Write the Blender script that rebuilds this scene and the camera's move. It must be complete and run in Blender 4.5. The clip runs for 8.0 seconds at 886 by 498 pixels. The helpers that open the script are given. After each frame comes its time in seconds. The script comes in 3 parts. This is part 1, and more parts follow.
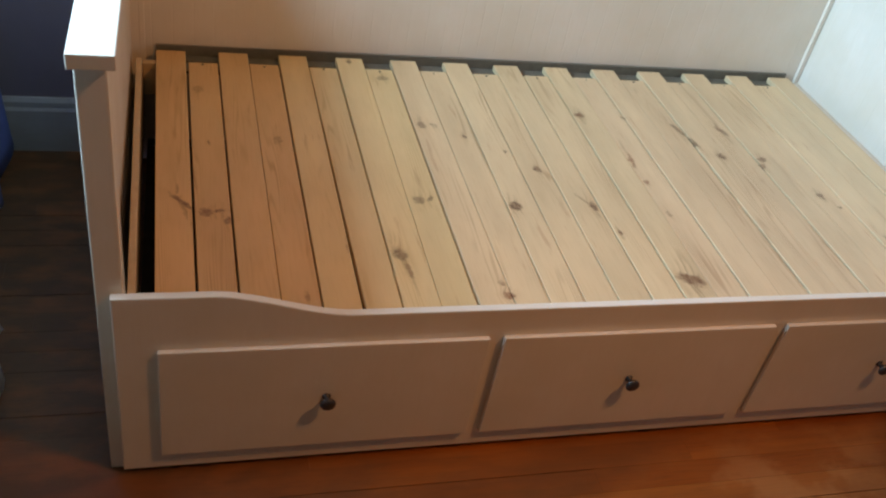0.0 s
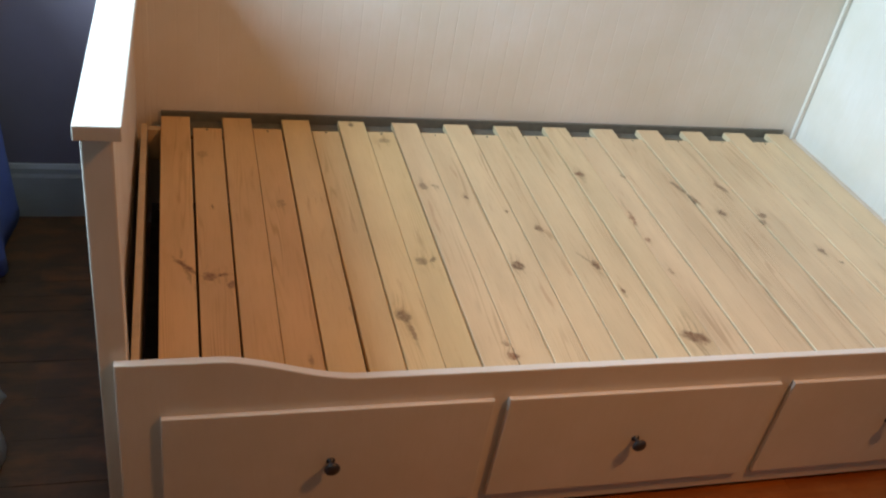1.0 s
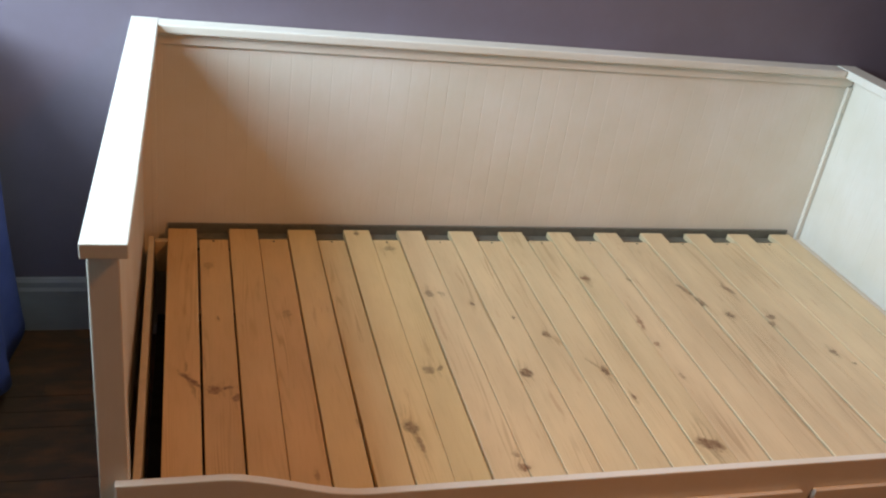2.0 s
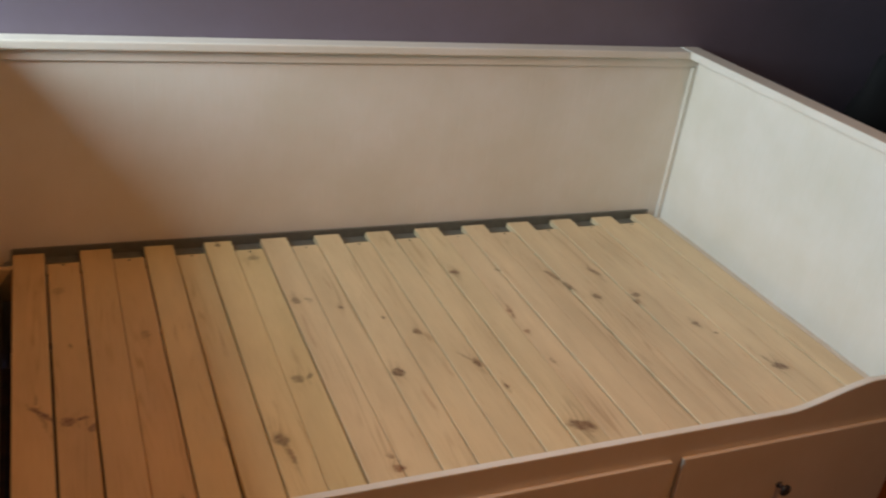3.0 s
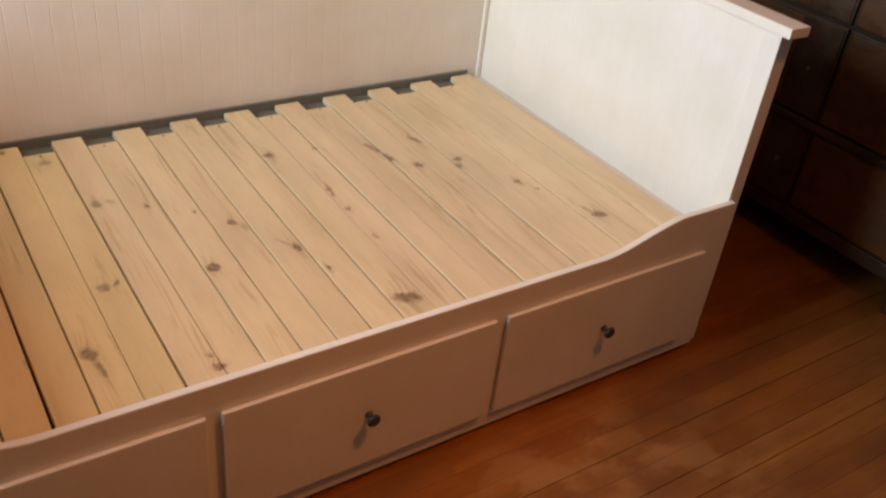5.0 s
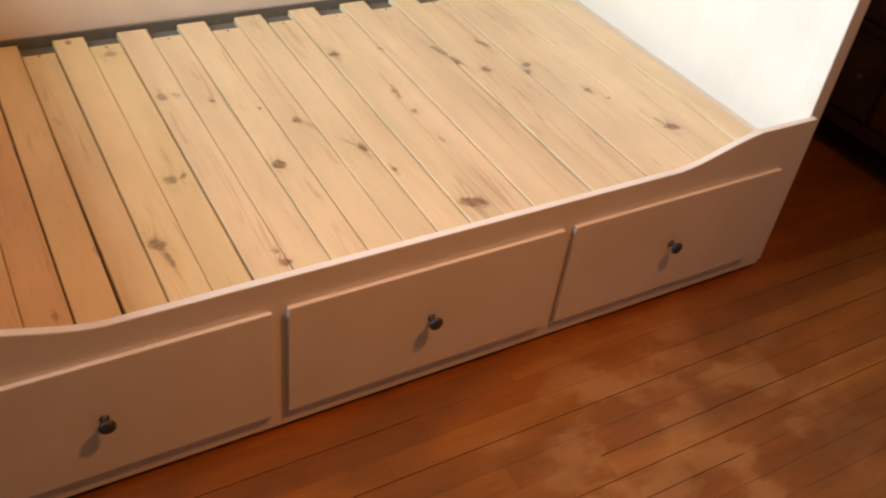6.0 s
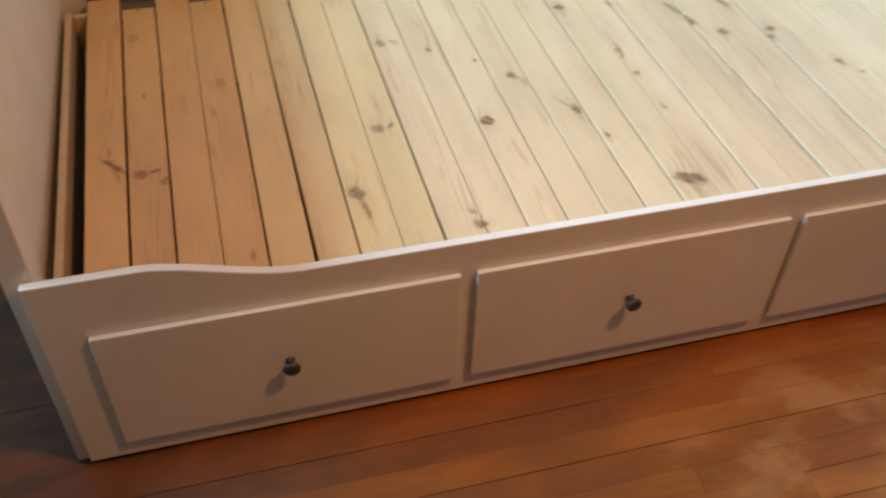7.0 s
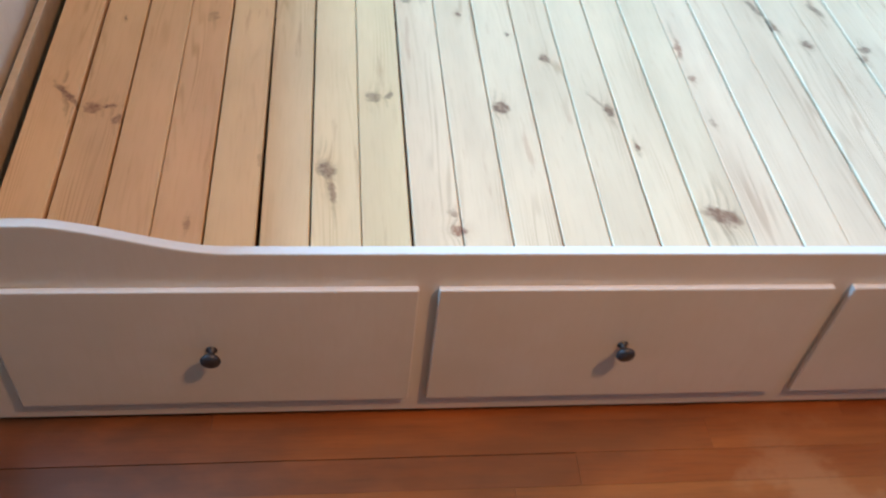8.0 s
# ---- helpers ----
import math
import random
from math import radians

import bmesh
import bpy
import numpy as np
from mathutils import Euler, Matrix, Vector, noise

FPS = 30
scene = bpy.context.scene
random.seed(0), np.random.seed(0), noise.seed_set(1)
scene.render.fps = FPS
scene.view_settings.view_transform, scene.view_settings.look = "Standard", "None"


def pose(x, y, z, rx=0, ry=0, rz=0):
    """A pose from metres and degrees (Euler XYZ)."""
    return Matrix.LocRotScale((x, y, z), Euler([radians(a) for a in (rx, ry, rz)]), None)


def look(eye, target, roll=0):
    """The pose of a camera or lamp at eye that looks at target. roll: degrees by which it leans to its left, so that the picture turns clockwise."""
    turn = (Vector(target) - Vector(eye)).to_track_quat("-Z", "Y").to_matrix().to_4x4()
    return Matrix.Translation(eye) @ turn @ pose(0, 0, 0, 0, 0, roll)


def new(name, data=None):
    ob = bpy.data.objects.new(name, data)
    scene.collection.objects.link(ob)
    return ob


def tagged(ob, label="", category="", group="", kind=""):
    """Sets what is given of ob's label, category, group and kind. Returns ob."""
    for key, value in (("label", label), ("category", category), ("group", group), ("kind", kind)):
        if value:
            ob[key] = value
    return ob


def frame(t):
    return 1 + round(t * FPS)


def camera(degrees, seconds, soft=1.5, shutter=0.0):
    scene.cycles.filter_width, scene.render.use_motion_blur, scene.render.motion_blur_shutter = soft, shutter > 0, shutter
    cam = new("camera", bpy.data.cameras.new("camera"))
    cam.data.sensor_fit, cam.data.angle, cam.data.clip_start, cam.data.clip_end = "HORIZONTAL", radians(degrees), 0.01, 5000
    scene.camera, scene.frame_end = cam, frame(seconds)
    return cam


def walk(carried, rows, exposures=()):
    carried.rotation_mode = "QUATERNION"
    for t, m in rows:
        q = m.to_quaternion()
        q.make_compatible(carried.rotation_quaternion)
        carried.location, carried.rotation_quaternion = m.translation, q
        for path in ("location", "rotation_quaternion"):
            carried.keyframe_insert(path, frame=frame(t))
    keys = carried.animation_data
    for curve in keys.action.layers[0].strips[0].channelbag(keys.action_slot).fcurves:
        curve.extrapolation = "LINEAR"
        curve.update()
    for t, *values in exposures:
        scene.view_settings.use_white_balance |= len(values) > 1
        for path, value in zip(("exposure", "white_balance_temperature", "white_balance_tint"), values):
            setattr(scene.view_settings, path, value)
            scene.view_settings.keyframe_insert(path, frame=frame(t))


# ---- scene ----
cam = camera(52.6, 8.0, soft=2.1, shutter=0.4)
PATH = [
    (0, (0.119, -1.142, 1.479), (0.671, 0.346, 0.262), 11.9),
    (0.5, (0.121, -1.146, 1.479), (0.672, 0.382, 0.313), 11.1),
    (1, (0.118, -1.14, 1.491), (0.665, 0.425, 0.372), 10.5),
    (1.5, (0.116, -1.136, 1.494), (0.655, 0.494, 0.469), 9.4),
    (1.7, (0.115, -1.128, 1.5), (0.642, 0.551, 0.549), 8.9),
    (2.8, (0.167, -1.127, 1.49), (0.855, 0.519, 0.586), 7.8),
    (3, (0.186, -1.125, 1.493), (0.953, 0.49, 0.596), 7.7),
    (3.5, (0.226, -1.114, 1.507), (1.149, 0.421, 0.618), 7.3),
    (4, (0.262, -1.122, 1.5), (1.34, 0.312, 0.615), 6.6),
    (4.5, (0.278, -1.118, 1.492), (1.361, 0.246, 0.507), 6.4),
    (4.7, (0.313, -1.126, 1.49), (1.356, 0.231, 0.455), 6.5),
    (5.8, (0.273, -1.08, 1.436), (1.193, 0.192, 0.196), 8.4),
    (6, (0.276, -1.089, 1.431), (1.147, 0.197, 0.171), 7.8),
    (6.5, (0.27, -1.074, 1.416), (0.99, 0.253, 0.105), 7.1),
    (6.8, (0.285, -1.045, 1.397), (0.828, 0.342, 0.062), 3.9),
    (7, (0.337, -1.026, 1.398), (0.749, 0.372, 0.028), 2.0),
    (7.2, (0.4, -0.994, 1.366), (0.669, 0.404, -0.038), 0.0),
    (7.4, (0.456, -0.964, 1.321), (0.666, 0.394, -0.132), 1.2),
    (7.5, (0.496, -0.941, 1.327), (0.704, 0.386, -0.155), 2.4),
    (7.6, (0.521, -0.928, 1.318), (0.728, 0.421, -0.144), 3.1),
    (7.8, (0.55, -0.891, 1.313), (0.804, 0.476, -0.126), 5.6),
    (8, (0.549, -0.833, 1.296), (0.793, 0.525, -0.153), 7.4),
]
TONE = [  # seconds, stops, kelvin, tint
    (0.0, -0.74, 9600, 28), (1.5, -0.72, 10700, 33), (3.0, -1.36, 13600, 38), (3.5, -1.15, 14800, 46), (4.0, -0.89, 14800, 47),
    (4.5, -0.95, 14800, 48), (6.0, -0.40, 14600, 45), (6.6, -0.29, 12900, 40), (7.0, -0.20, 8600, 24), (7.5, -0.11, 6450, 16), (8.0, 0.14, 6150, 17),
]
walk(cam, [(t, look(eye, target, roll)) for t, eye, target, roll in PATH], TONE)

# ---- light ----
world = bpy.data.worlds.new("world")
world.use_nodes = True
scene.world = world
wn = world.node_tree.nodes
sky = wn.new("ShaderNodeTexSky")
sky.sky_type, sky.sun_disc = "NISHITA", False
sky.sun_elevation, sky.sun_rotation = radians(38), radians(-60)
world.node_tree.links.new(sky.outputs[0], wn["Background"].inputs[0])
wn["Background"].inputs[1].default_value = 0.05


def window_light(name, at, target, wide, high, watts, colour):
    data = bpy.data.lights.new(name, "AREA")
    data.shape, data.size, data.size_y, data.energy, data.color = "RECTANGLE", wide, high, watts, colour
    ob = new(name, data)
    ob.matrix_world = look(at, target)
    return ob


WALL_L, WALL_R, WALL_B, WALL_F, CEIL = -1.05, 3.12, 1.136, -2.35, 2.95
WIN1 = (-0.12, 1.08, 1.06, 2.46)      # y0, y1, z0, z1 in the side wall
LAMP, LAMP_AIM = (1.70, -0.88, 2.70), (0.72, 0.26, 0.20)   # warm ceiling lamp, tilted towards the bed


def middle(o):
    return (o[0] + o[1]) / 2, (o[2] + o[3]) / 2


window_light("daylight_side", (WALL_L - 0.06, *middle(WIN1)), (3, *middle(WIN1)),
             WIN1[1] - WIN1[0] - 0.06, WIN1[3] - WIN1[2] - 0.06, 318, (0.265, 0.620, 1.0))
lamp_light = window_light("ceiling_lamp_light", LAMP, LAMP_AIM, 0.26, 0.26, 8.8, (1.0, 0.53, 0.23))
lamp_light.data.shape, lamp_light.data.spread = "DISK", radians(88)


# ---- materials ----
class Nodes:
    """A small writer of node materials."""

    def __init__(self, name, rough=0.5, metal=0.0):
        self.mat = bpy.data.materials.new(name)
        self.mat.use_nodes = True
        self.tree = self.mat.node_tree
        self.bsdf = self.tree.nodes["Principled BSDF"]
        self.bsdf.inputs["Roughness"].default_value = rough
        self.bsdf.inputs["Metallic"].default_value = metal

    def node(self, kind, *inputs, **settings):
        n = self.tree.nodes.new("ShaderNode" + kind)
        for key, value in settings.items():
            setattr(n, key, value)
        for i, value in enumerate(inputs):
            self.feed(n.inputs[i], value)
        return n

    def feed(self, socket, value):
        if value is None:
            return
        if isinstance(value, bpy.types.NodeSocket):
            self.tree.links.new(value, socket)
        else:
            socket.default_value = value

    def math(self, op, *values, clamp=False):
        return self.node("Math", *values, operation=op, use_clamp=clamp).outputs[0]

    def vec(self, op, *values):
        return self.node("VectorMath", *values, operation=op).outputs[0]

    def noise(self, vector, scale, detail=4.0, rough=0.55):
        n = self.node("TexNoise")
        self.feed(n.inputs["Vector"], vector)
        n.inputs["Scale"].default_value, n.inputs["Detail"].default_value = scale, detail
        n.inputs["Roughness"].default_value = rough
        return n.outputs["Fac"]

    def ramp(self, value, low, high, a=0.0, b=1.0):
        n = self.node("MapRange", value, low, high, a, b)
        return n.outputs[0]

    def mix(self, factor, a, b, blend="MIX"):
        n = self.node("Mix", data_type="RGBA", blend_type=blend)
        self.feed(n.inputs[0], factor)
        for socket, value in ((n.inputs[6], a), (n.inputs[7], b)):
            self.feed(socket, (*value, 1.0) if isinstance(value, tuple) and len(value) == 3 else value)
        return n.outputs[2]

    def colour(self, value):
        self.feed(self.bsdf.inputs["Base Color"], (*value, 1.0) if isinstance(value, tuple) else value)

    def bump(self, height, strength, distance):
        n = self.node("Bump")
        n.inputs["Strength"].default_value, n.inputs["Distance"].default_value = strength, distance
        self.feed(n.inputs["Height"], height)
        self.feed(self.bsdf.inputs["Normal"], n.outputs[0])

    def position(self):
        return self.node("NewGeometry").outputs["Position"]

    def random(self):
        return self.node("ObjectInfo").outputs["Random"]


def painted(name, base, rough=0.42, grain=(1.0, 1.0, 0.12), dirt=0.10):
    """Brushed satin paint over wood: faint streaks, faint blotches."""
    m = Nodes(name, rough)
    p = m.position()
    streak = m.noise(m.vec("MULTIPLY", p, grain), 130, 3)
    blotch = m.noise(p, 4.5, 5)
    worn = tuple(c * (1 - dirt * k) for c, k in zip(base, (0.8, 1.0, 1.5)))
    c = m.mix(m.ramp(blotch, 0.35, 0.7), base, worn)
    c = m.mix(m.ramp(streak, 0.45, 0.75, 0.0, 0.35), c, worn)
    m.colour(c)
    m.feed(m.bsdf.inputs["Roughness"], m.ramp(blotch, 0.3, 0.7, rough - 0.05, rough + 0.1))
    m.bump(streak, 0.12, 0.002)
    return m.mat


# knots of the slats: x, y, half width, half length, turn in degrees, strength, redness
AMBER_KNOTS = [
    (0.114, 0.409, 0.0065, 0.040, 41, 0.80, 0.3), (0.160, 0.375, 0.015, 0.014, 0, 0.75, 0.4), (0.187, 0.381, 0.012, 0.005, 0, 0.9, 0.2),
    (0.203, 0.346, 0.008, 0.013, 0, 0.6, 0.3), (0.154, 0.880, 0.013, 0.017, 0, 0.35, 0.6), (0.172, 0.640, 0.004, 0.005, 0, 0.6, 0.4),
    (0.328, 0.653, 0.011, 0.018, 10, 0.35, 0.3), (0.337, 0.110, 0.006, 0.010, 0, 0.4, 0.6),
]
YELLOW_KNOTS = [
    (0.538, 0.228, 0.014, 0.026, 12, 0.72, 0.1), (0.548, 0.178, 0.006, 0.026, 8, 0.55, 0.4), (0.619, 0.417, 0.014, 0.015, 0, 0.55, 0.1),
    (0.644, 0.423, 0.006, 0.012, -30, 0.60, 0.1), (0.633, 0.974, 0.016, 0.011, 0, 0.55, 0.2), (0.553, 1.058, 0.007, 0.007, 0, 0.75, 0.2),
    (0.437, 0.250, 0.005, 0.020, 6, 0.25, 0.4),
]
PALE_KNOTS = [
    (0.736, 0.096, 0.012, 0.011, 0, 1.0, 0.9), (0.731, 0.131, 0.006, 0.008, 0, 0.5, 0.6), (0.691, 0.736, 0.011, 0.017, 0, 0.6, 0.1),
    (0.722, 0.735, 0.008, 0.013, 30, 0.35, 0.2), (0.791, 0.684, 0.006, 0.007, 0, 0.8, 0.2), (0.838, 0.392, 0.015, 0.018, 0, 0.8, 0.1),
    (0.880, 0.620, 0.003, 0.004, 0, 0.9, 0.1), (0.940, 0.547, 0.010, 0.013, 0, 0.8, 0.15), (1.031, 0.392, 0.009, 0.018, 8, 0.85, 0.1),
    (1.012, 0.425, 0.004, 0.024, 32, 0.4, 0.3), (1.060, 0.294, 0.005, 0.010, 0, 0.8, 0.3), (1.146, 0.806, 0.016, 0.011, -20, 0.85, 0.4),
    (1.160, 0.128, 0.032, 0.018, -22, 0.8, 0.3),
]
PALE_KNOTS_FAR = [
    (1.212, 0.587, 0.007, 0.036, -6, 0.6, 1.0), (1.212, 0.493, 0.010, 0.008, -20, 0.6, 1.0), (1.215, 0.365, 0.006, 0.012, 0, 0.4, 0.6),
    (1.274, 0.801, 0.008, 0.012, 0, 0.45, 0.3), (1.418, 0.745, 0.008, 0.034, 14, 0.65, 0.1), (1.436, 0.682, 0.006, 0.030, 12, 0.75, 0.1),
    (1.484, 0.613, 0.013, 0.010, -15, 0.95, 0.1), (1.554, 0.744, 0.009, 0.024, 20, 0.7, 0.2), (1.604, 0.602, 0.014, 0.012, 0, 0.7, 0.2),
    (1.588, 0.572, 0.012, 0.008, 25, 0.6, 0.4), (1.684, 0.440, 0.012, 0.011, 0, 0.7, 0.3), (1.711, 0.388, 0.005, 0.005, 0, 0.7, 0.2),
    (1.779, 0.219, 0.021, 0.017, -25, 0.9, 0.2), (1.765, 0.250, 0.004, 0.030, 14, 0.5, 0.2),
]


def pine(name, base, dark, red, knots):
    """Bare pine with long grain along y, ragged knots and grain flowing round them."""
    m = Nodes(name, 0.48)
    p = m.position()
    rnd = m.random()
    wob = m.node("TexNoise")
    m.feed(wob.inputs["Vector"], p)
    wob.inputs["Scale"].default_value, wob.inputs["Detail"].default_value, wob.inputs["Roughness"].default_value = 55, 5, 0.65
    warped = m.vec("ADD", p, m.vec("MULTIPLY", m.vec("SUBTRACT", wob.outputs["Color"], (0.5, 0.5, 0.5)), (0.020, 0.034, 0.0)))

    def oval(x, y, wide, long, turn):
        inside = m.node("Mapping", warped, (x, y, 0.0), (0.0, 0.0, radians(turn)), (wide, long, 1000.0), vector_type="TEXTURE").outputs[0]
        return m.node("VectorMath", inside, operation="LENGTH").outputs["Value"]

    def most(a, b):
        return b if a is None else m.math("MAXIMUM", a, b)

    mask = halo = core = drawn = ruddy = None
    for x, y, wide, long, turn, strength, redness in knots:
        d = oval(x, y, wide, long, turn)
        mask = most(mask, m.ramp(d, 0.65, 1.15, min(1.0, strength * 1.2), 0.0))
        core = most(core, m.ramp(d, 0.1, 0.6, 1.0, 0.0))
        halo = most(halo, m.ramp(d, 0.5, 3.0, strength, 0.0))
        ruddy = most(ruddy, m.ramp(d, 1.0, 1.6, redness, 0.0))
        drawn = most(drawn, m.ramp(oval(x, y, wide * 1.15, max(wide, long) * 3.6, turn * 0.3), 0.3, 1.0, strength, 0.0))
    sep = m.node("SeparateXYZ", p)
    x = m.math("ADD", sep.outputs[0], m.math("MULTIPLY", rnd, 7.0))
    x = m.math("ADD", x, m.math("MULTIPLY", m.math("POWER", halo, 2.0), 0.016))
    long = m.node("CombineXYZ", x, m.math("ADD", m.math("MULTIPLY", sep.outputs[1], 0.050), m.math("MULTIPLY", rnd, 3.0)), 0.0).outputs[0]
    broad = m.noise(long, 13, 2)
    rings = m.math("SINE", m.math("MULTIPLY", m.math("ADD", x, m.math("MULTIPLY", broad, 0.16)), 720.0))
    rings = m.math("MULTIPLY", m.ramp(rings, 0.1, 1.0), m.ramp(m.noise(m.vec("MULTIPLY", long, (1.0, 2.6, 1.0)), 15, 3), 0.50, 0.66))
    fine = m.noise(long, 260, 3)
    c = m.mix(m.ramp(broad, 0.3, 0.72), base, tuple(0.72 * a + 0.28 * b for a, b in zip(base, dark)))
    c = m.mix(m.math("MULTIPLY", rings, 0.72), c, dark)
    c = m.mix(m.ramp(fine, 0.5, 0.8, 0.0, 0.22), c, dark)
    c = m.mix(m.math("MULTIPLY", m.ramp(m.noise(m.vec("MULTIPLY", long, (1.0, 1.8, 1.0)), 40, 4, 0.62), 0.62, 0.70), 0.40), c, red)
    cloud = m.noise(m.vec("MULTIPLY", p, (1.0, 0.35, 1.0)), 9, 3)
    tone = m.math("MULTIPLY", m.ramp(rnd, 0.0, 1.0, 0.96, 1.04), m.ramp(cloud, 0.3, 0.7, 0.90, 1.05))
    c = m.mix(1.0, c, m.node("CombineXYZ", tone, tone, tone).outputs[0], "MULTIPLY")
    c = m.mix(m.math("MULTIPLY", m.math("POWER", halo, 1.6), 0.40), c, dark)
    c = m.mix(m.math("MULTIPLY", drawn, m.ramp(m.noise(long, 150, 3), 0.46, 0.62, 0.0, 0.85)), c, tuple(0.66 * v for v in dark))
    heart = m.mix(core, (0.15, 0.078, 0.042), (0.26, 0.155, 0.09))
    heart = m.mix(m.ramp(m.noise(warped, 210, 3), 0.5, 0.7, 0.0, 0.7), heart, (0.11, 0.06, 0.036))
    heart = m.mix(ruddy, heart, (0.27, 0.085, 0.035))
    c = m.mix(m.math("MULTIPLY", mask, m.ramp(m.noise(p, 75, 4, 0.65), 0.36, 0.56, 0.45, 0.95)), c, heart)
    m.colour(c)
    m.feed(m.bsdf.inputs["Roughness"], m.ramp(fine, 0.3, 0.7, 0.40, 0.56))
    m.bump(m.math("ADD", fine, m.math("MULTIPLY", rings, 0.5)), 0.12, 0.001)
    return m.mat


def floor_wood():
    """Old varnished orange floorboards, grain along x, worn bare in patches."""
    m = Nodes("floor_wood", 0.34)
    p = m.position()
    rnd = m.random()
    sep = m.node("SeparateXYZ", p)
    y = m.math("ADD", sep.outputs[1], m.math("MULTIPLY", rnd, 9.0))
    long = m.node("CombineXYZ", m.math("MULTIPLY", sep.outputs[0], 0.06), y, 0.0).outputs[0]
    broad, fine = m.noise(long, 22, 4), m.noise(long, 190, 4)
    c = m.mix(rnd, (0.30, 0.071, 0.014), (0.42, 0.124, 0.027))
    c = m.mix(m.ramp(broad, 0.38, 0.7), c, (0.25, 0.070, 0.017))
    # the boards turn dark brown and rougher towards low x, with a ragged border
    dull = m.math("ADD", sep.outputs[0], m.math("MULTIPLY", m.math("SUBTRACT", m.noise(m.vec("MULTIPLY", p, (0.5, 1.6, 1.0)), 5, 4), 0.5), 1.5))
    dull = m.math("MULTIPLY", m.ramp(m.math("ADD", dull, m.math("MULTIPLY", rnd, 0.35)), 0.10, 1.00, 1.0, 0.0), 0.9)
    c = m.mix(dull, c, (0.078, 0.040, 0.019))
    c = m.mix(m.ramp(fine, 0.46, 0.74, 0.0, 0.42), c, (0.11, 0.036, 0.013))
    blot = m.noise(m.vec("MULTIPLY", p, (0.7, 1.5, 1.0)), 11, 4)
    c = m.mix(m.ramp(blot, 0.45, 0.7, 0.0, 0.45), c, (0.36, 0.105, 0.026))
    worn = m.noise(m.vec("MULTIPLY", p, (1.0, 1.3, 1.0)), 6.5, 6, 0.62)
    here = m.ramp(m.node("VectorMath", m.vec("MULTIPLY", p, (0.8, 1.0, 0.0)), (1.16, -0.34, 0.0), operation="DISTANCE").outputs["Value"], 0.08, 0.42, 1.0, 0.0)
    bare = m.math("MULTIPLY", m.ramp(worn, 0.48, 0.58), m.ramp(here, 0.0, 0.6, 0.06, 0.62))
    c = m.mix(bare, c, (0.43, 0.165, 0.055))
    grime = m.ramp(m.noise(m.vec("MULTIPLY", p, (0.6, 1.4, 1.0)), 2.6, 5, 0.6), 0.48, 0.66, 0.0, 0.65)
    c = m.mix(grime, c, (0.15, 0.047, 0.016))
    m.colour(c)
    m.feed(m.bsdf.inputs["Roughness"], m.math("ADD", m.ramp(m.math("ADD", bare, m.math("MULTIPLY", fine, 0.4)), 0.1, 0.9, 0.30, 0.60), m.math("MULTIPLY", dull, 0.30)))
    m.bump(m.math("ADD", fine, m.math("MULTIPLY", worn, 0.6)), 0.22, 0.002)
    return m.mat


def old_wood(name, light, dark, rubbed, amount):
    """Dark furniture veneer: figured grain, blotchy burl and rubbed, paler places."""
    m = Nodes(name, 0.42)
    p = m.position()
    rnd = m.random()
    swirl = m.node("TexNoise")
    m.feed(swirl.inputs["Vector"], m.vec("ADD", p, m.node("CombineXYZ", rnd, rnd, rnd).outputs[0]))
    swirl.inputs["Scale"].default_value, swirl.inputs["Detail"].default_value = 9, 3
    bent = m.vec("ADD", p, m.vec("MULTIPLY", m.vec("SUBTRACT", swirl.outputs["Color"], (0.5, 0.5, 0.5)), (0.16, 0.16, 0.16)))
    long = m.vec("MULTIPLY", bent, (1.0, 0.16, 1.0))
    grain, burl, rub = m.noise(long, 26, 4), m.noise(bent, 20, 4, 0.6), m.noise(bent, 8, 5, 0.62)
    c = m.mix(m.ramp(grain, 0.34, 0.66), light, dark)
    c = m.mix(m.ramp(burl, 0.48, 0.72, 0.0, 0.55), c, tuple(0.6 * v for v in dark))
    c = m.mix(m.ramp(rub, 0.47, 0.64, 0.0, amount), c, rubbed)
    m.colour(c)
    m.feed(m.bsdf.inputs["Roughness"], m.ramp(rub, 0.35, 0.65, 0.34, 0.6))
    m.bump(m.math("ADD", grain, burl), 0.25, 0.002)
    return m.mat


def cloth(name, a, b, scale=320, rough=0.9):
    m = Nodes(name, rough)
    p = m.position()
    m.colour(m.mix(m.ramp(m.noise(p, 7, 4), 0.35, 0.7), a, b))
    m.bump(m.noise(p, scale, 2), 0.3, 0.001)
    return m.mat


def plain(name, base, rough, metal=0.0, scale=40, vary=0.15):
    m = Nodes(name, rough, metal)
    n = m.noise(m.position(), scale, 4)
    m.colour(m.mix(m.ramp(n, 0.35, 0.7), base, tuple(c * (1 - vary) for c in base)))
    m.feed(m.bsdf.inputs["Roughness"], m.ramp(n, 0.3, 0.7, rough * 0.85, min(1.0, rough * 1.15)))
    return m.mat


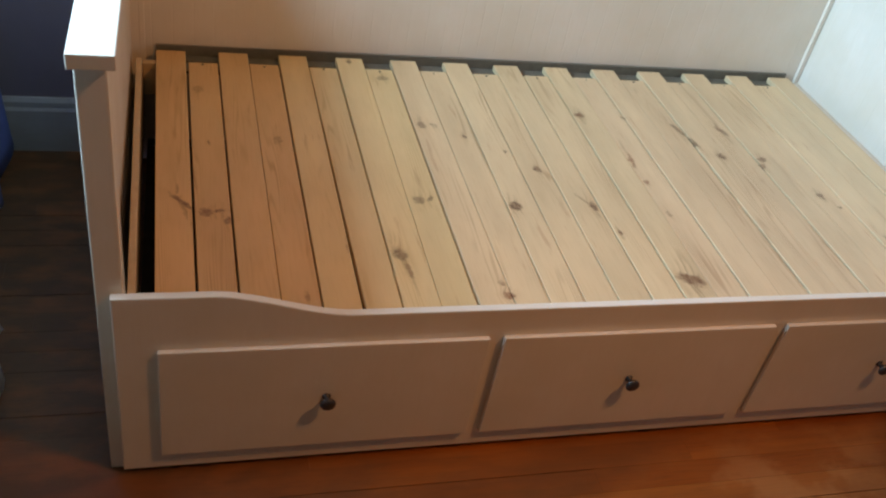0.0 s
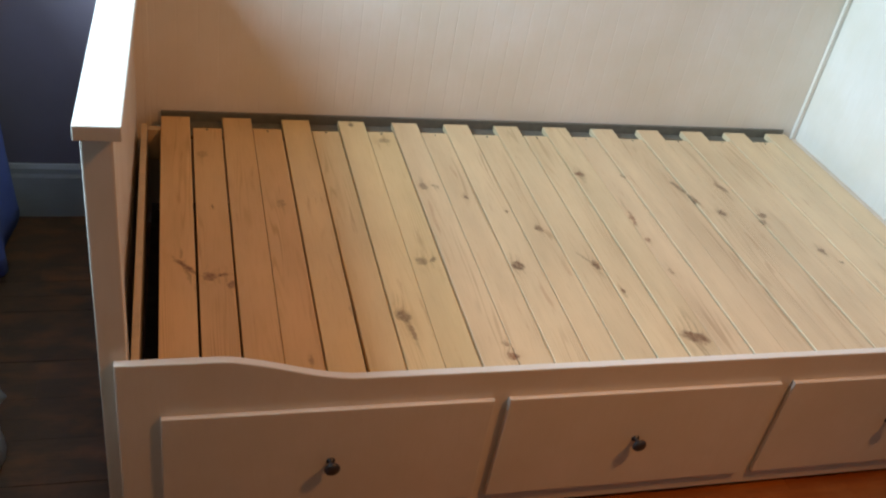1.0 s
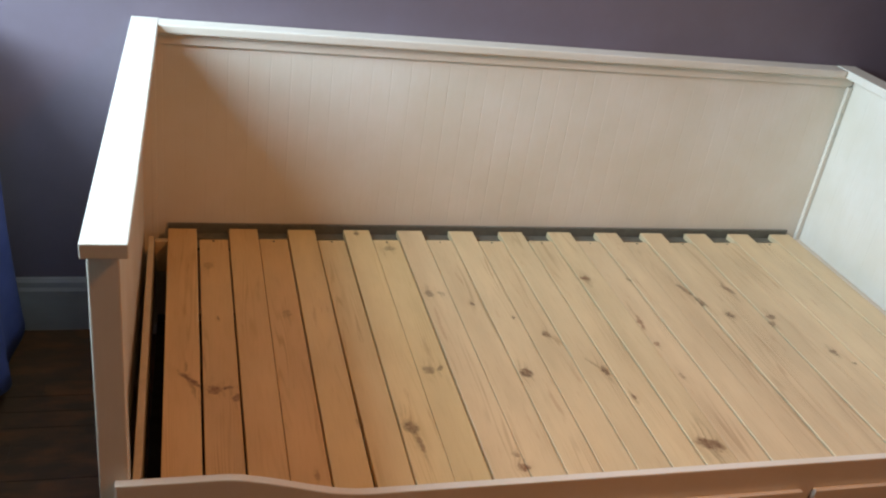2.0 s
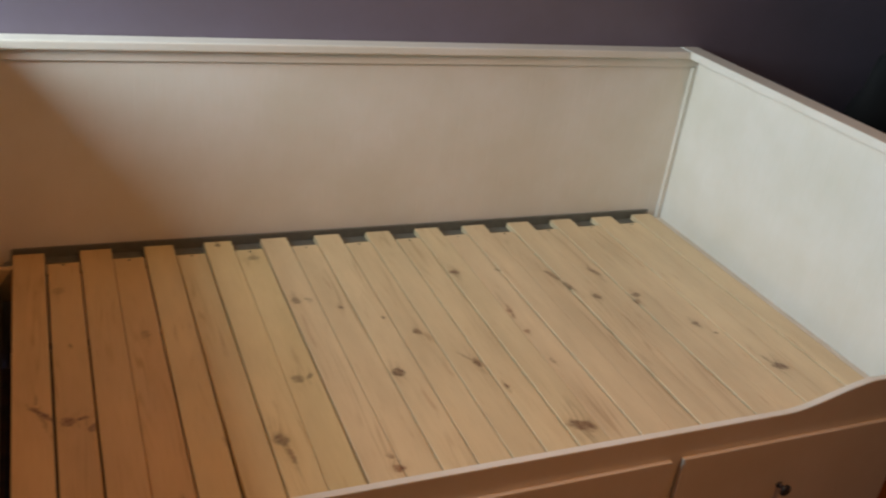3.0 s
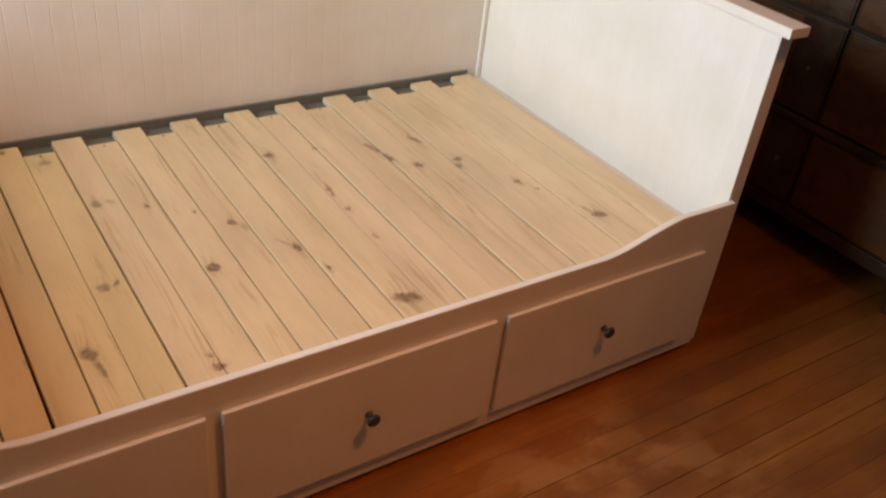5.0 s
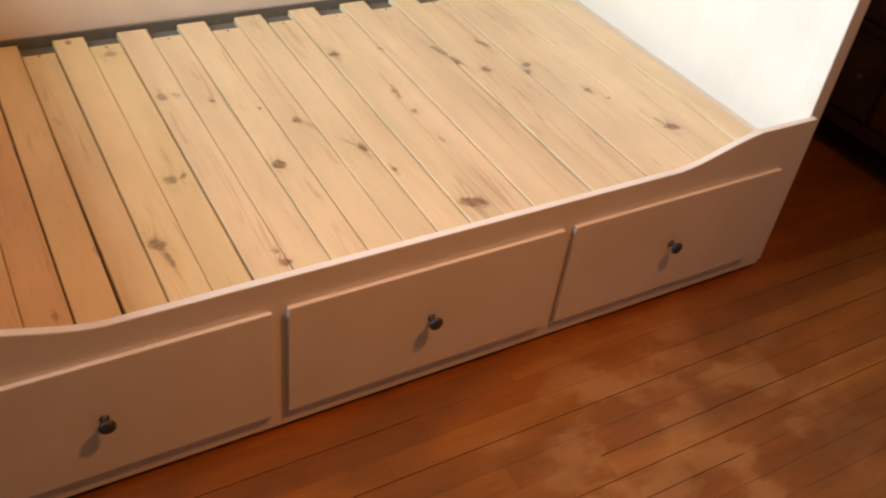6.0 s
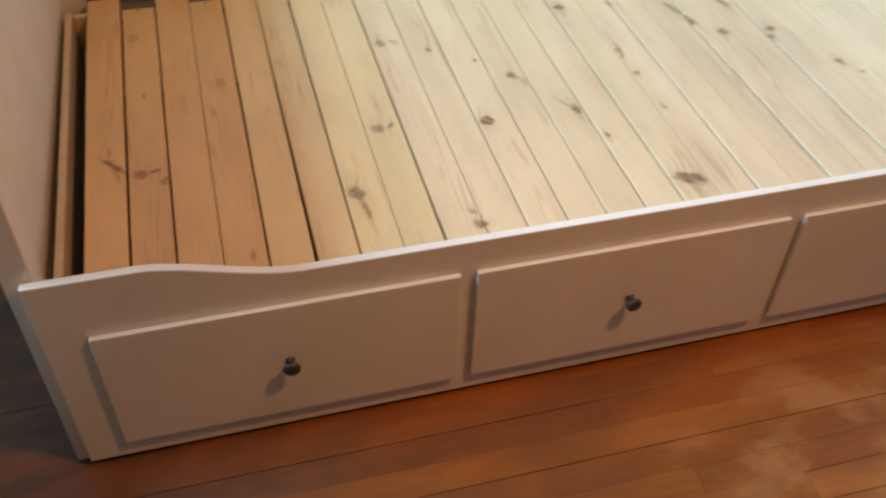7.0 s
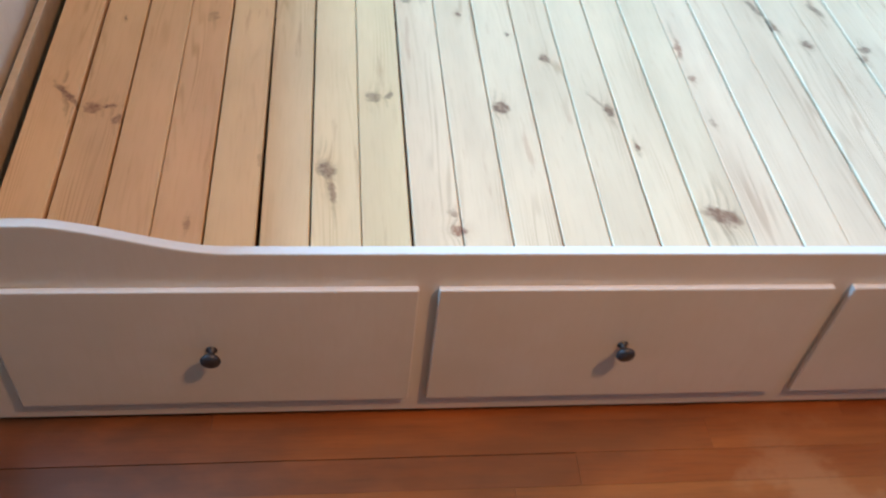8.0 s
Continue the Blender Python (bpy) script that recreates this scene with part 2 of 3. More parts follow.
WHITE = painted("white_paint", (0.80, 0.745, 0.672))
WALLPAINT = painted("mauve_wall_paint", (0.180, 0.140, 0.178), 0.6, (0.3, 0.3, 0.3), 0.08)
BEIGEWALL = painted("beige_wall_paint", (0.16, 0.10, 0.058), 0.6, (0.3, 0.3, 0.3), 0.08)
CEILPAINT = painted("ceiling_paint", (0.30, 0.175, 0.085), 0.8, (0.3, 0.3, 0.3), 0.05)
SKIRT = painted("skirting_paint", (0.34, 0.34, 0.36), 0.5, (0.12, 1, 1), 0.2)
PINE_AMBER = pine("pine_amber", (0.77, 0.510, 0.262), (0.53, 0.295, 0.128), (0.45, 0.20, 0.08), AMBER_KNOTS)
PINE_YELLOW = pine("pine_yellow", (0.84, 0.640, 0.355), (0.61, 0.42, 0.185), (0.47, 0.25, 0.10), YELLOW_KNOTS)
PINE_PALE = pine("pine_pale", (0.79, 0.595, 0.365), (0.50, 0.31, 0.165), (0.45, 0.185, 0.085), PALE_KNOTS)
PINE_FAR = pine("pine_pale_ruddy", (0.79, 0.585, 0.37), (0.50, 0.30, 0.170), (0.45, 0.185, 0.085), PALE_KNOTS_FAR)
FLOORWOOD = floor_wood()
OLDWOOD = old_wood("old_dark_wood", (0.075, 0.030, 0.013), (0.042, 0.016, 0.008), (0.085, 0.044, 0.023), 0.30)
VENEER = old_wood("orange_veneer", (0.155, 0.046, 0.011), (0.088, 0.026, 0.008), (0.100, 0.046, 0.018), 0.30)
BURL = old_wood("rubbed_burl_veneer", (0.082, 0.029, 0.011), (0.046, 0.017, 0.007), (0.100, 0.062, 0.033), 0.60)
KNOBMETAL = plain("dark_bronze", (0.075, 0.070, 0.072), 0.42, 0.6)
STEEL = plain("grey_steel", (0.20, 0.20, 0.17), 0.45, 0.25, 60)
BARE = plain("bare_pine_edge", (0.66, 0.50, 0.32), 0.6, 0, 30)
DUSK = plain("subfloor", (0.06, 0.04, 0.03), 0.9)
BRASS = plain("aged_brass", (0.20, 0.13, 0.08), 0.5, 0.6)
BLUECLOTH = cloth("blue_cloth", (0.075, 0.12, 0.33), (0.055, 0.085, 0.25))
WHITECLOTH = cloth("white_cloth", (0.62, 0.64, 0.64), (0.48, 0.50, 0.50))
BLACKCLOTH = cloth("black_cloth", (0.006, 0.006, 0.0065), (0.010, 0.0095, 0.010), 200)
PINKCLOTH = cloth("pink_cloth", (0.30, 0.045, 0.11), (0.20, 0.03, 0.075), 260)
CARD = plain("dark_board", (0.05, 0.035, 0.03), 0.8)
GLASS = Nodes("window_glass", 0.02)
GLASS.bsdf.inputs["Transmission Weight"].default_value = 1.0
GLASS = GLASS.mat


# ---- mesh helpers ----
def box(bm, x0, x1, y0, y1, z0, z1, bevel=0.0, segments=2):
    m = Matrix.LocRotScale(((x0 + x1) / 2, (y0 + y1) / 2, (z0 + z1) / 2), None, (x1 - x0, y1 - y0, z1 - z0))
    made = bmesh.ops.create_cube(bm, size=1, matrix=m)["verts"]
    if bevel:
        edges = list({e for v in made for e in v.link_edges})
        bmesh.ops.bevel(bm, geom=edges, offset=bevel, segments=segments, profile=0.6, affect="EDGES")
    return bm


def boxes(*rows, bevel=0.002):
    bm = bmesh.new()
    for r in rows:
        box(bm, *r, bevel=bevel)
    return bm


def turned(profile, steps=24, axis="z"):
    """A turned form from (radius, height) pairs, closed at both ends."""
    bm = bmesh.new()
    rings = []
    for r, h in profile:
        ring = []
        for i in range(steps):
            a = 2 * math.pi * i / steps
            u, v = r * math.cos(a), r * math.sin(a)
            ring.append(bm.verts.new((u, v, h) if axis == "z" else (u, -h, v) if axis == "y" else (-h, u, v)))
        rings.append(ring)
    for a, b in zip(rings, rings[1:]):
        for i in range(steps):
            bm.faces.new((a[i], a[(i + 1) % steps], b[(i + 1) % steps], b[i]))
    bm.faces.new(rings[0][::-1])
    bm.faces.new(rings[-1])
    bmesh.ops.recalc_face_normals(bm, faces=bm.faces)
    for f in bm.faces:
        f.smooth = len(f.verts) == 4
    return bm


def prism(outline, depth, bevel=0.0):
    """A flat outline of (x, z) points, thickened along y from 0 to depth."""
    bm = bmesh.new()
    a = [bm.verts.new((x, 0, z)) for x, z in outline]
    face = bm.faces.new(a)
    made = bmesh.ops.extrude_face_region(bm, geom=[face])["geom"]
    bmesh.ops.translate(bm, vec=(0, depth, 0), verts=[g for g in made if isinstance(g, bmesh.types.BMVert)])
    bmesh.ops.recalc_face_normals(bm, faces=bm.faces)
    if bevel:
        rim = [e for e in bm.edges if abs(e.verts[0].co.y - e.verts[1].co.y) < 1e-6]
        bmesh.ops.bevel(bm, geom=rim, offset=bevel, segments=2, profile=0.6, affect="EDGES")
    return bm


def grooved(length, height, thick, pitch, width=0.0030, depth=0.00055):
    """A panel along x with upright V grooves in its face at y = 0; it goes back to y = thick."""
    outline, x = [(0.0, 0.0)], pitch * 0.6
    while x < length - width:
        outline += [(x - width / 2, 0.0), (x, depth), (x + width / 2, 0.0)]
        x += pitch
    outline += [(length, 0.0), (length, thick), (0.0, thick)]
    bm = bmesh.new()
    low = [bm.verts.new((u, v, 0)) for u, v in outline]
    top = [bm.verts.new((u, v, height)) for u, v in outline]
    n = len(outline)
    for i in range(n):
        bm.faces.new((low[i], low[(i + 1) % n], top[(i + 1) % n], top[i]))
    bm.faces.new(low[::-1])
    bm.faces.new(top)
    bmesh.ops.recalc_face_normals(bm, faces=bm.faces)
    return bm


def mesh_of(name, bm, material):
    me = bpy.data.meshes.new(name)
    bm.to_mesh(me)
    bm.free()
    me.materials.append(material)
    return me


def part(name, bm, material, parent=None, label="", m=None):
    ob = new(name, mesh_of(name, bm, material))
    ob.parent = parent
    if m is not None:
        ob.matrix_basis = m
    return tagged(ob, label)


def empty(name, label="", category="", group="", kind="", at=(0, 0, 0)):
    ob = new(name)
    ob.location = at
    ob.empty_display_size = 0.1
    return tagged(ob, label, category, group, kind)


# ---- the room ----
def wall_with_opening(name, a0, a1, opening, fixed0, fixed1, along, paint):
    """A wall from a0 to a1 along x or y, full height, with one opening (a, b, z0, z1) right through it."""
    o0, o1, z0, z1 = opening
    rows = [(a0, o0, 0, CEIL), (o1, a1, 0, CEIL), (o0, o1, 0, z0), (o0, o1, z1, CEIL)]
    bm = bmesh.new()
    for b0, b1, c0, c1 in rows:
        if along == "x":
            box(bm, b0, b1, fixed0, fixed1, c0, c1)
        else:
            box(bm, fixed0, fixed1, b0, b1, c0, c1)
    return part(name, bm, paint)


def window(name, label, opening, wall0, along):
    """Frame, sill and two panes that fill an opening."""
    o0, o1, z0, z1 = opening
    win = empty(name, label, "window", kind="structure")

    def put(nm, a0, a1, d0, d1, c0, c1, mat, bevel=0.004):
        bm = bmesh.new()
        if along == "x":
            box(bm, a0, a1, d0, d1, c0, c1, bevel)
        else:
            box(bm, d0, d1, a0, a1, c0, c1, bevel)
        return part(nm, bm, mat, win)

    mid, d0, d1 = (o0 + o1) / 2, wall0, wall0 + 0.05
    put("window_frame", o0, o0 + 0.05, d0, d1, z0, z1, WHITE)
    put("window_frame", o1 - 0.05, o1, d0, d1, z0, z1, WHITE)
    put("window_frame", o0 + 0.05, o1 - 0.05, d0, d1, z1 - 0.05, z1, WHITE)
    put("window_frame", o0 + 0.05, o1 - 0.05, d0, d1, z0, z0 + 0.05, WHITE)
    put("mullion", mid - 0.02, mid + 0.02, d0, d1, z0 + 0.05, z1 - 0.05, WHITE)
    for a, b in ((o0 + 0.05, mid - 0.02), (mid + 0.02, o1 - 0.05)):
        pane = put("pane", a, b, d0 + 0.02, d0 + 0.025, z0 + 0.05, z1 - 0.05, GLASS, 0)
        pane.visible_shadow = False
    return win


T = 0.14
tagged(part("wall_back", boxes((WALL_L - T, WALL_R + T, WALL_B, WALL_B + T, 0, CEIL), bevel=0), WALLPAINT), "mauve painted bedroom wall behind the bed", "wall", kind="structure")
tagged(part("wall_right", boxes((WALL_R, WALL_R + T, WALL_F, WALL_B, 0, CEIL), bevel=0), WALLPAINT), "mauve painted bedroom wall behind the dresser", "wall", kind="structure")
tagged(wall_with_opening("wall_left", WALL_F, WALL_B, WIN1, WALL_L - T, WALL_L, "y", BEIGEWALL), "beige painted wall with a window", "wall", kind="structure")
tagged(part("wall_front", boxes((WALL_L - T, WALL_R + T, WALL_F - T, WALL_F, 0, CEIL), bevel=0), BEIGEWALL), "plain beige painted bedroom wall", "wall", kind="structure")
tagged(part("ceiling", boxes((WALL_L - T, WALL_R + T, WALL_F - T, WALL_B + T, CEIL, CEIL + 0.1), bevel=0), CEILPAINT), "plain cream painted ceiling", "ceiling", kind="structure")
window("window_1", "white framed window in the side wall", WIN1, WALL_L - T, "y")

# a tilted lamp under the ceiling
lamp = empty("ceiling_lamp", "white ceiling lamp with a tilted metal shade", "lamp", at=(LAMP[0], LAMP[1], CEIL))
tilt = look(LAMP, LAMP_AIM)
hang = pose(-LAMP[0], -LAMP[1], -CEIL)
part("canopy", turned([(0.055, 0.0), (0.055, -0.012), (0.045, -0.022), (0.012, -0.026)], 28), WHITE, lamp)
part("stem", turned([(0.008, -0.024), (0.008, -0.15)], 16), WHITE, lamp)
shade_form = turned([(0.145, -0.012), (0.149, -0.012), (0.149, 0.0), (0.118, 0.075), (0.045, 0.112), (0.020, 0.118), (0.020, 0.110), (0.044, 0.107), (0.114, 0.071), (0.145, 0.002), (0.145, -0.0115)], 36)
bmesh.ops.delete(shade_form, geom=[f for f in shade_form.faces if len(f.verts) > 4], context="FACES_ONLY")
part("shade", shade_form, WHITE, lamp, m=hang @ tilt)



def skirting(name, length, m):
    """A board with a rounded top and a small step."""
    outline = [(0, 0), (0.016, 0), (0.016, 0.125), (0.012, 0.135), (0.012, 0.150), (0.006, 0.160), (0, 0.162)]
    bm = bmesh.new()
    a = [bm.verts.new((0, -u, v)) for u, v in outline]
    b = [bm.verts.new((length, -u, v)) for u, v in outline]
    n = len(outline)
    for i in range(n):
        bm.faces.new((a[i], a[(i + 1) % n], b[(i + 1) % n], b[i]))
    bm.faces.new(a)
    bm.faces.new(b[::-1])
    bmesh.ops.recalc_face_normals(bm, faces=bm.faces)
    return tagged(part(name, bm, SKIRT, m=m), "greyish white painted skirting board", "baseboard", kind="structure")


skirting("baseboard", WALL_R - WALL_L - 0.036, pose(WALL_L + 0.018, WALL_B, 0))
skirting("baseboard", WALL_B - WALL_F, pose(WALL_L, WALL_F, 0, 0, 0, 90))
skirting("baseboard", WALL_B - WALL_F, pose(WALL_R, WALL_B, 0, 0, 0, -90))
skirting("baseboard", WALL_R - WALL_L - 0.036, pose(WALL_R - 0.018, WALL_F, 0, 0, 0, 180))

# ---- the daybed ----
LEN, FRONT_T = 2.0, 0.016
SLAT_TOP, PANEL_BACK, TOP = 0.345, 1.100, 0.891


def smooth(u):
    return u * u * (3 - 2 * u)


def front_outline():
    """The front board's outline: high shoulders at both ends, a long low middle."""
    hi, lo, base = 0.449, 0.397, 0.012
    left = [(0.0, base), (0.0, hi)]
    for i in range(25):
        u = i / 24
        left.append((0.150 + 0.262 * u, hi + 0.0010 * math.sin(math.pi * min(1, u * 4)) - (hi - lo) * smooth(u) ** 1.05))
    return left + [(LEN - x, z) for x, z in reversed(left)]


bed = empty("daybed", "white painted wooden daybed with three drawers and bare pine slats", "bed", at=(1.0, 0.55, 0.0))
OFF = pose(-1.0, -0.55, 0.0)


def bed_part(name, bm, material, label="", parent=None, m=None):
    return part(name, bm, material, parent or bed, label, (OFF if parent is None else Matrix()) @ (m or Matrix()))


bed_part("front_board", prism(front_outline(), FRONT_T, 0.003), WHITE, "white front board with curved shoulders")


def arm(x0, x1, inner, cap0, cap1):
    """One end of the daybed: two posts, a grooved panel, rails and a cap. inner is the side of the mattress, +1 or -1."""
    bed_part("post", boxes((x0, x1, FRONT_T + 0.001, 0.064, 0, 0.868), bevel=0.003), WHITE)
    face = x1 - 0.028 if inner > 0 else x0 + 0.026
    bed_part("post", boxes((x0 if inner > 0 else face + 0.001, x1, 1.088, 1.128, 0, 0.868), bevel=0.003), WHITE)
    panel = grooved(1.024, 0.6075, 0.014, 0.052)
    turn = pose(face, 1.088, 0.26, 0, 0, -90) if inner < 0 else pose(face, 0.064, 0.26, 0, 0, 90)
    bed_part("arm_panel", panel, WHITE, "white grooved board panel", m=turn)
    bed_part("lower_rail", boxes((x0 + 0.004, face + 0.001 if inner > 0 else x1 - 0.001, 0.064, 1.088, 0.06, 0.26), bevel=0.002), WHITE)
    if inner < 0:
        bed_part("ledge", boxes((face - 0.030, face - 0.0005, 0.066, 1.086, 0.26, 0.325), bevel=0.003), WHITE)
    bed_part("arm_cap", boxes((cap0, cap1, -0.015, 1.134, 0.868, TOP), bevel=0.002), WHITE, "white arm cap, smooth and broad")


arm(-0.024, 0.020, 1, -0.029, 0.034)
arm(1.994, 2.036, -1, 1.975, 2.039)

# the back: grooved panel, moulding, top cap, lower rail
bed_part("back_panel", grooved(2.007, 0.60, 0.014, 0.052), WHITE, "white grooved back panel", m=pose(0.012, PANEL_BACK, 0.26))
bed_part("back_rail", boxes((0.012, 1.988, PANEL_BACK - 0.002, PANEL_BACK + 0.026, 0.06, 0.26)), WHITE)
bed_part("moulding", boxes((0.0125, 2.0185, PANEL_BACK - 0.007, PANEL_BACK - 0.0005, 0.838, 0.8675), bevel=0.003), WHITE)
bed_part("back_cap", boxes((0.0305, 1.9715, 1.076, 1.134, 0.868, TOP - 0.001), bevel=0.004), WHITE, "white narrow top cap of the back")
for x0, x1 in ((0.0125, 0.026), (2.0050, 2.0185)):
    bed_part("corner_batten", boxes((x0, x1, PANEL_BACK - 0.013, PANEL_BACK - 0.0005, 0.27, 0.837), bevel=0.002), WHITE)

# steel bearer under the slats' far ends
bed_part("steel_bearer", boxes((0.060, 1.968, 1.004, 1.089, 0.318, 0.3262), bevel=0.001), STEEL, "grey steel bearer along the back")
bed_part("bearer_lip", boxes((0.052, 1.968, 1.0905, 1.0965, 0.318, 0.353), bevel=0.001), STEEL)
bed_part("bearer_rib", boxes((0.060, 1.968, 1.050, 1.054, 0.3263, 0.331), bevel=0.001), STEEL)
bed_part("front_bearer", boxes((0.066, 1.968, 0.030, 0.062, 0.26, 0.3262)), BARE)
bed_part("side_board", boxes((-0.007, 0.007, -0.481, 0.481, 0.20, 0.346), bevel=0.0015), BARE, "pale bare pine side board", m=pose(0.0185, 0.549, 0, 0, 0, 0.75))
bed_part("cross_board", boxes((0.021, 0.060, 1.012, 1.030, 0.25, 0.340), bevel=0.0015), BARE)
bed_part("bottom_board", boxes((0.02, 1.98, 0.03, 1.09, 0.03, 0.042), bevel=0), DUSK)

KNOB = [(0.0085, 0.0), (0.0085, 0.002), (0.0052, 0.004), (0.0048, 0.012), (0.0075, 0.016), (0.0138, 0.0185), (0.0152, 0.0215), (0.0138, 0.0250), (0.0088, 0.0276), (0.0, 0.0282)]
knob_mesh = mesh_of("knob", turned([(max(r, 0.0004), h) for r, h in KNOB], 28, "y"), KNOBMETAL)
for x0, x1 in ((0.070, 0.671), (0.700, 1.301), (1.330, 1.930)):
    bm = bmesh.new()
    box(bm, x0, x1, -0.0112, -0.0005, 0.060, 0.332, bevel=0.0030, segments=3)
    drawer = bed_part("drawer", bm, WHITE, "closed white drawer with a flat front")
    knob = new("knob", knob_mesh)
    knob.parent = drawer
    knob.location = ((x0 + x1) / 2, -0.010, 0.2)
    tagged(knob, "small dark bronze mushroom knob")

# slats: thirteen long ones, twelve short ones between them; the joints between them are uneven and some taper
JOINT_FRONT = (5.0, 4.0, 1.2, 3.0, 6.6, 2.6, 1.2, 4.4, 1.8, 2.2, 3.2, 2.0, 3.8, 3.2, 1.0, 3.8, 0.8, 4.0, 1.0, 3.8, 0.8, 3.6, 1.0, 3.0)
JOINT_BACK = (6.4, 3.2, 1.0, 4.4, 1.6, 4.2, 1.2, 3.8, 1.6, 3.0, 2.2, 2.4, 2.8, 3.2, 1.0, 4.0, 0.9, 4.2, 1.0, 4.0, 0.9, 3.6, 1.0, 3.0)


def joint_at(i, where):
    """The middle of the joint before slat i, at the front (0) or the back (1)."""
    back = 0.0595 + 0.07637 * i - 0.0085 * max(0.0, 1 - i / 5)
    lean = 0.013 * max(0.0, 1 - i / 4) - 0.0085 * min(1.0, max(0.0, (i - 4) / 8)) * min(1.0, (25 - i) / 8)
    return back + (1 - where) * lean


def slat(i, wood, y0, y1):
    """One slat whose long edges follow the joints on both sides of it."""
    def edge(k, side, where, gaps):
        half = gaps[k - 1] / 2000 if 0 < k < 25 else 0.0012
        return joint_at(k, where) + side * half

    f0, f1 = edge(i, 1, 0, JOINT_FRONT), edge(i + 1, -1, 0, JOINT_FRONT)
    b0, b1 = edge(i, 1, 1, JOINT_BACK), edge(i + 1, -1, 1, JOINT_BACK)
    bm = bmesh.new()
    box(bm, 0, 1, y0, y1, -0.018, 0)
    for v in bm.verts:
        left, right = (f0, f1) if v.co.y < 0.5 else (b0, b1)
        v.co.x = left if v.co.x < 0.5 else right
    bmesh.ops.bevel(bm, geom=bm.edges[:], offset=0.0021, segments=3, profile=0.5, affect="EDGES")
    for f in bm.faces:
        f.smooth = f.calc_area() < 0.005
    return mesh_of("slat", bm, wood)


rng = random.Random(4)
for i in range(25):
    wood = PINE_AMBER if i < 4 else PINE_YELLOW if i < 8 else PINE_PALE if i < 15 else PINE_FAR
    long = i % 2 == 0
    ob = new("slat", slat(i, wood, 0.045 + rng.uniform(-0.002, 0.002), 1.078 if long else 1.022 + rng.uniform(-0.003, 0.003)))
    ob.parent = bed
    ob.matrix_basis = OFF @ pose(0, 0, SLAT_TOP + rng.uniform(-0.0006, 0.0004) + (0.0006 if long else -0.0006))

# a screw through the far end of every short slat
screw_mesh = mesh_of("screw", turned([(0.0034, 0.0), (0.0034, 0.0006), (0.0022, 0.0012), (0.0004, 0.0013)], 12), KNOBMETAL)
for i in range(1, 25, 2):
    ob = new("screw", screw_mesh)
    ob.parent = bed
    ob.matrix_basis = OFF @ pose((joint_at(i, 1) + joint_at(i + 1, 1)) / 2, 1.010, SLAT_TOP - 0.0012)


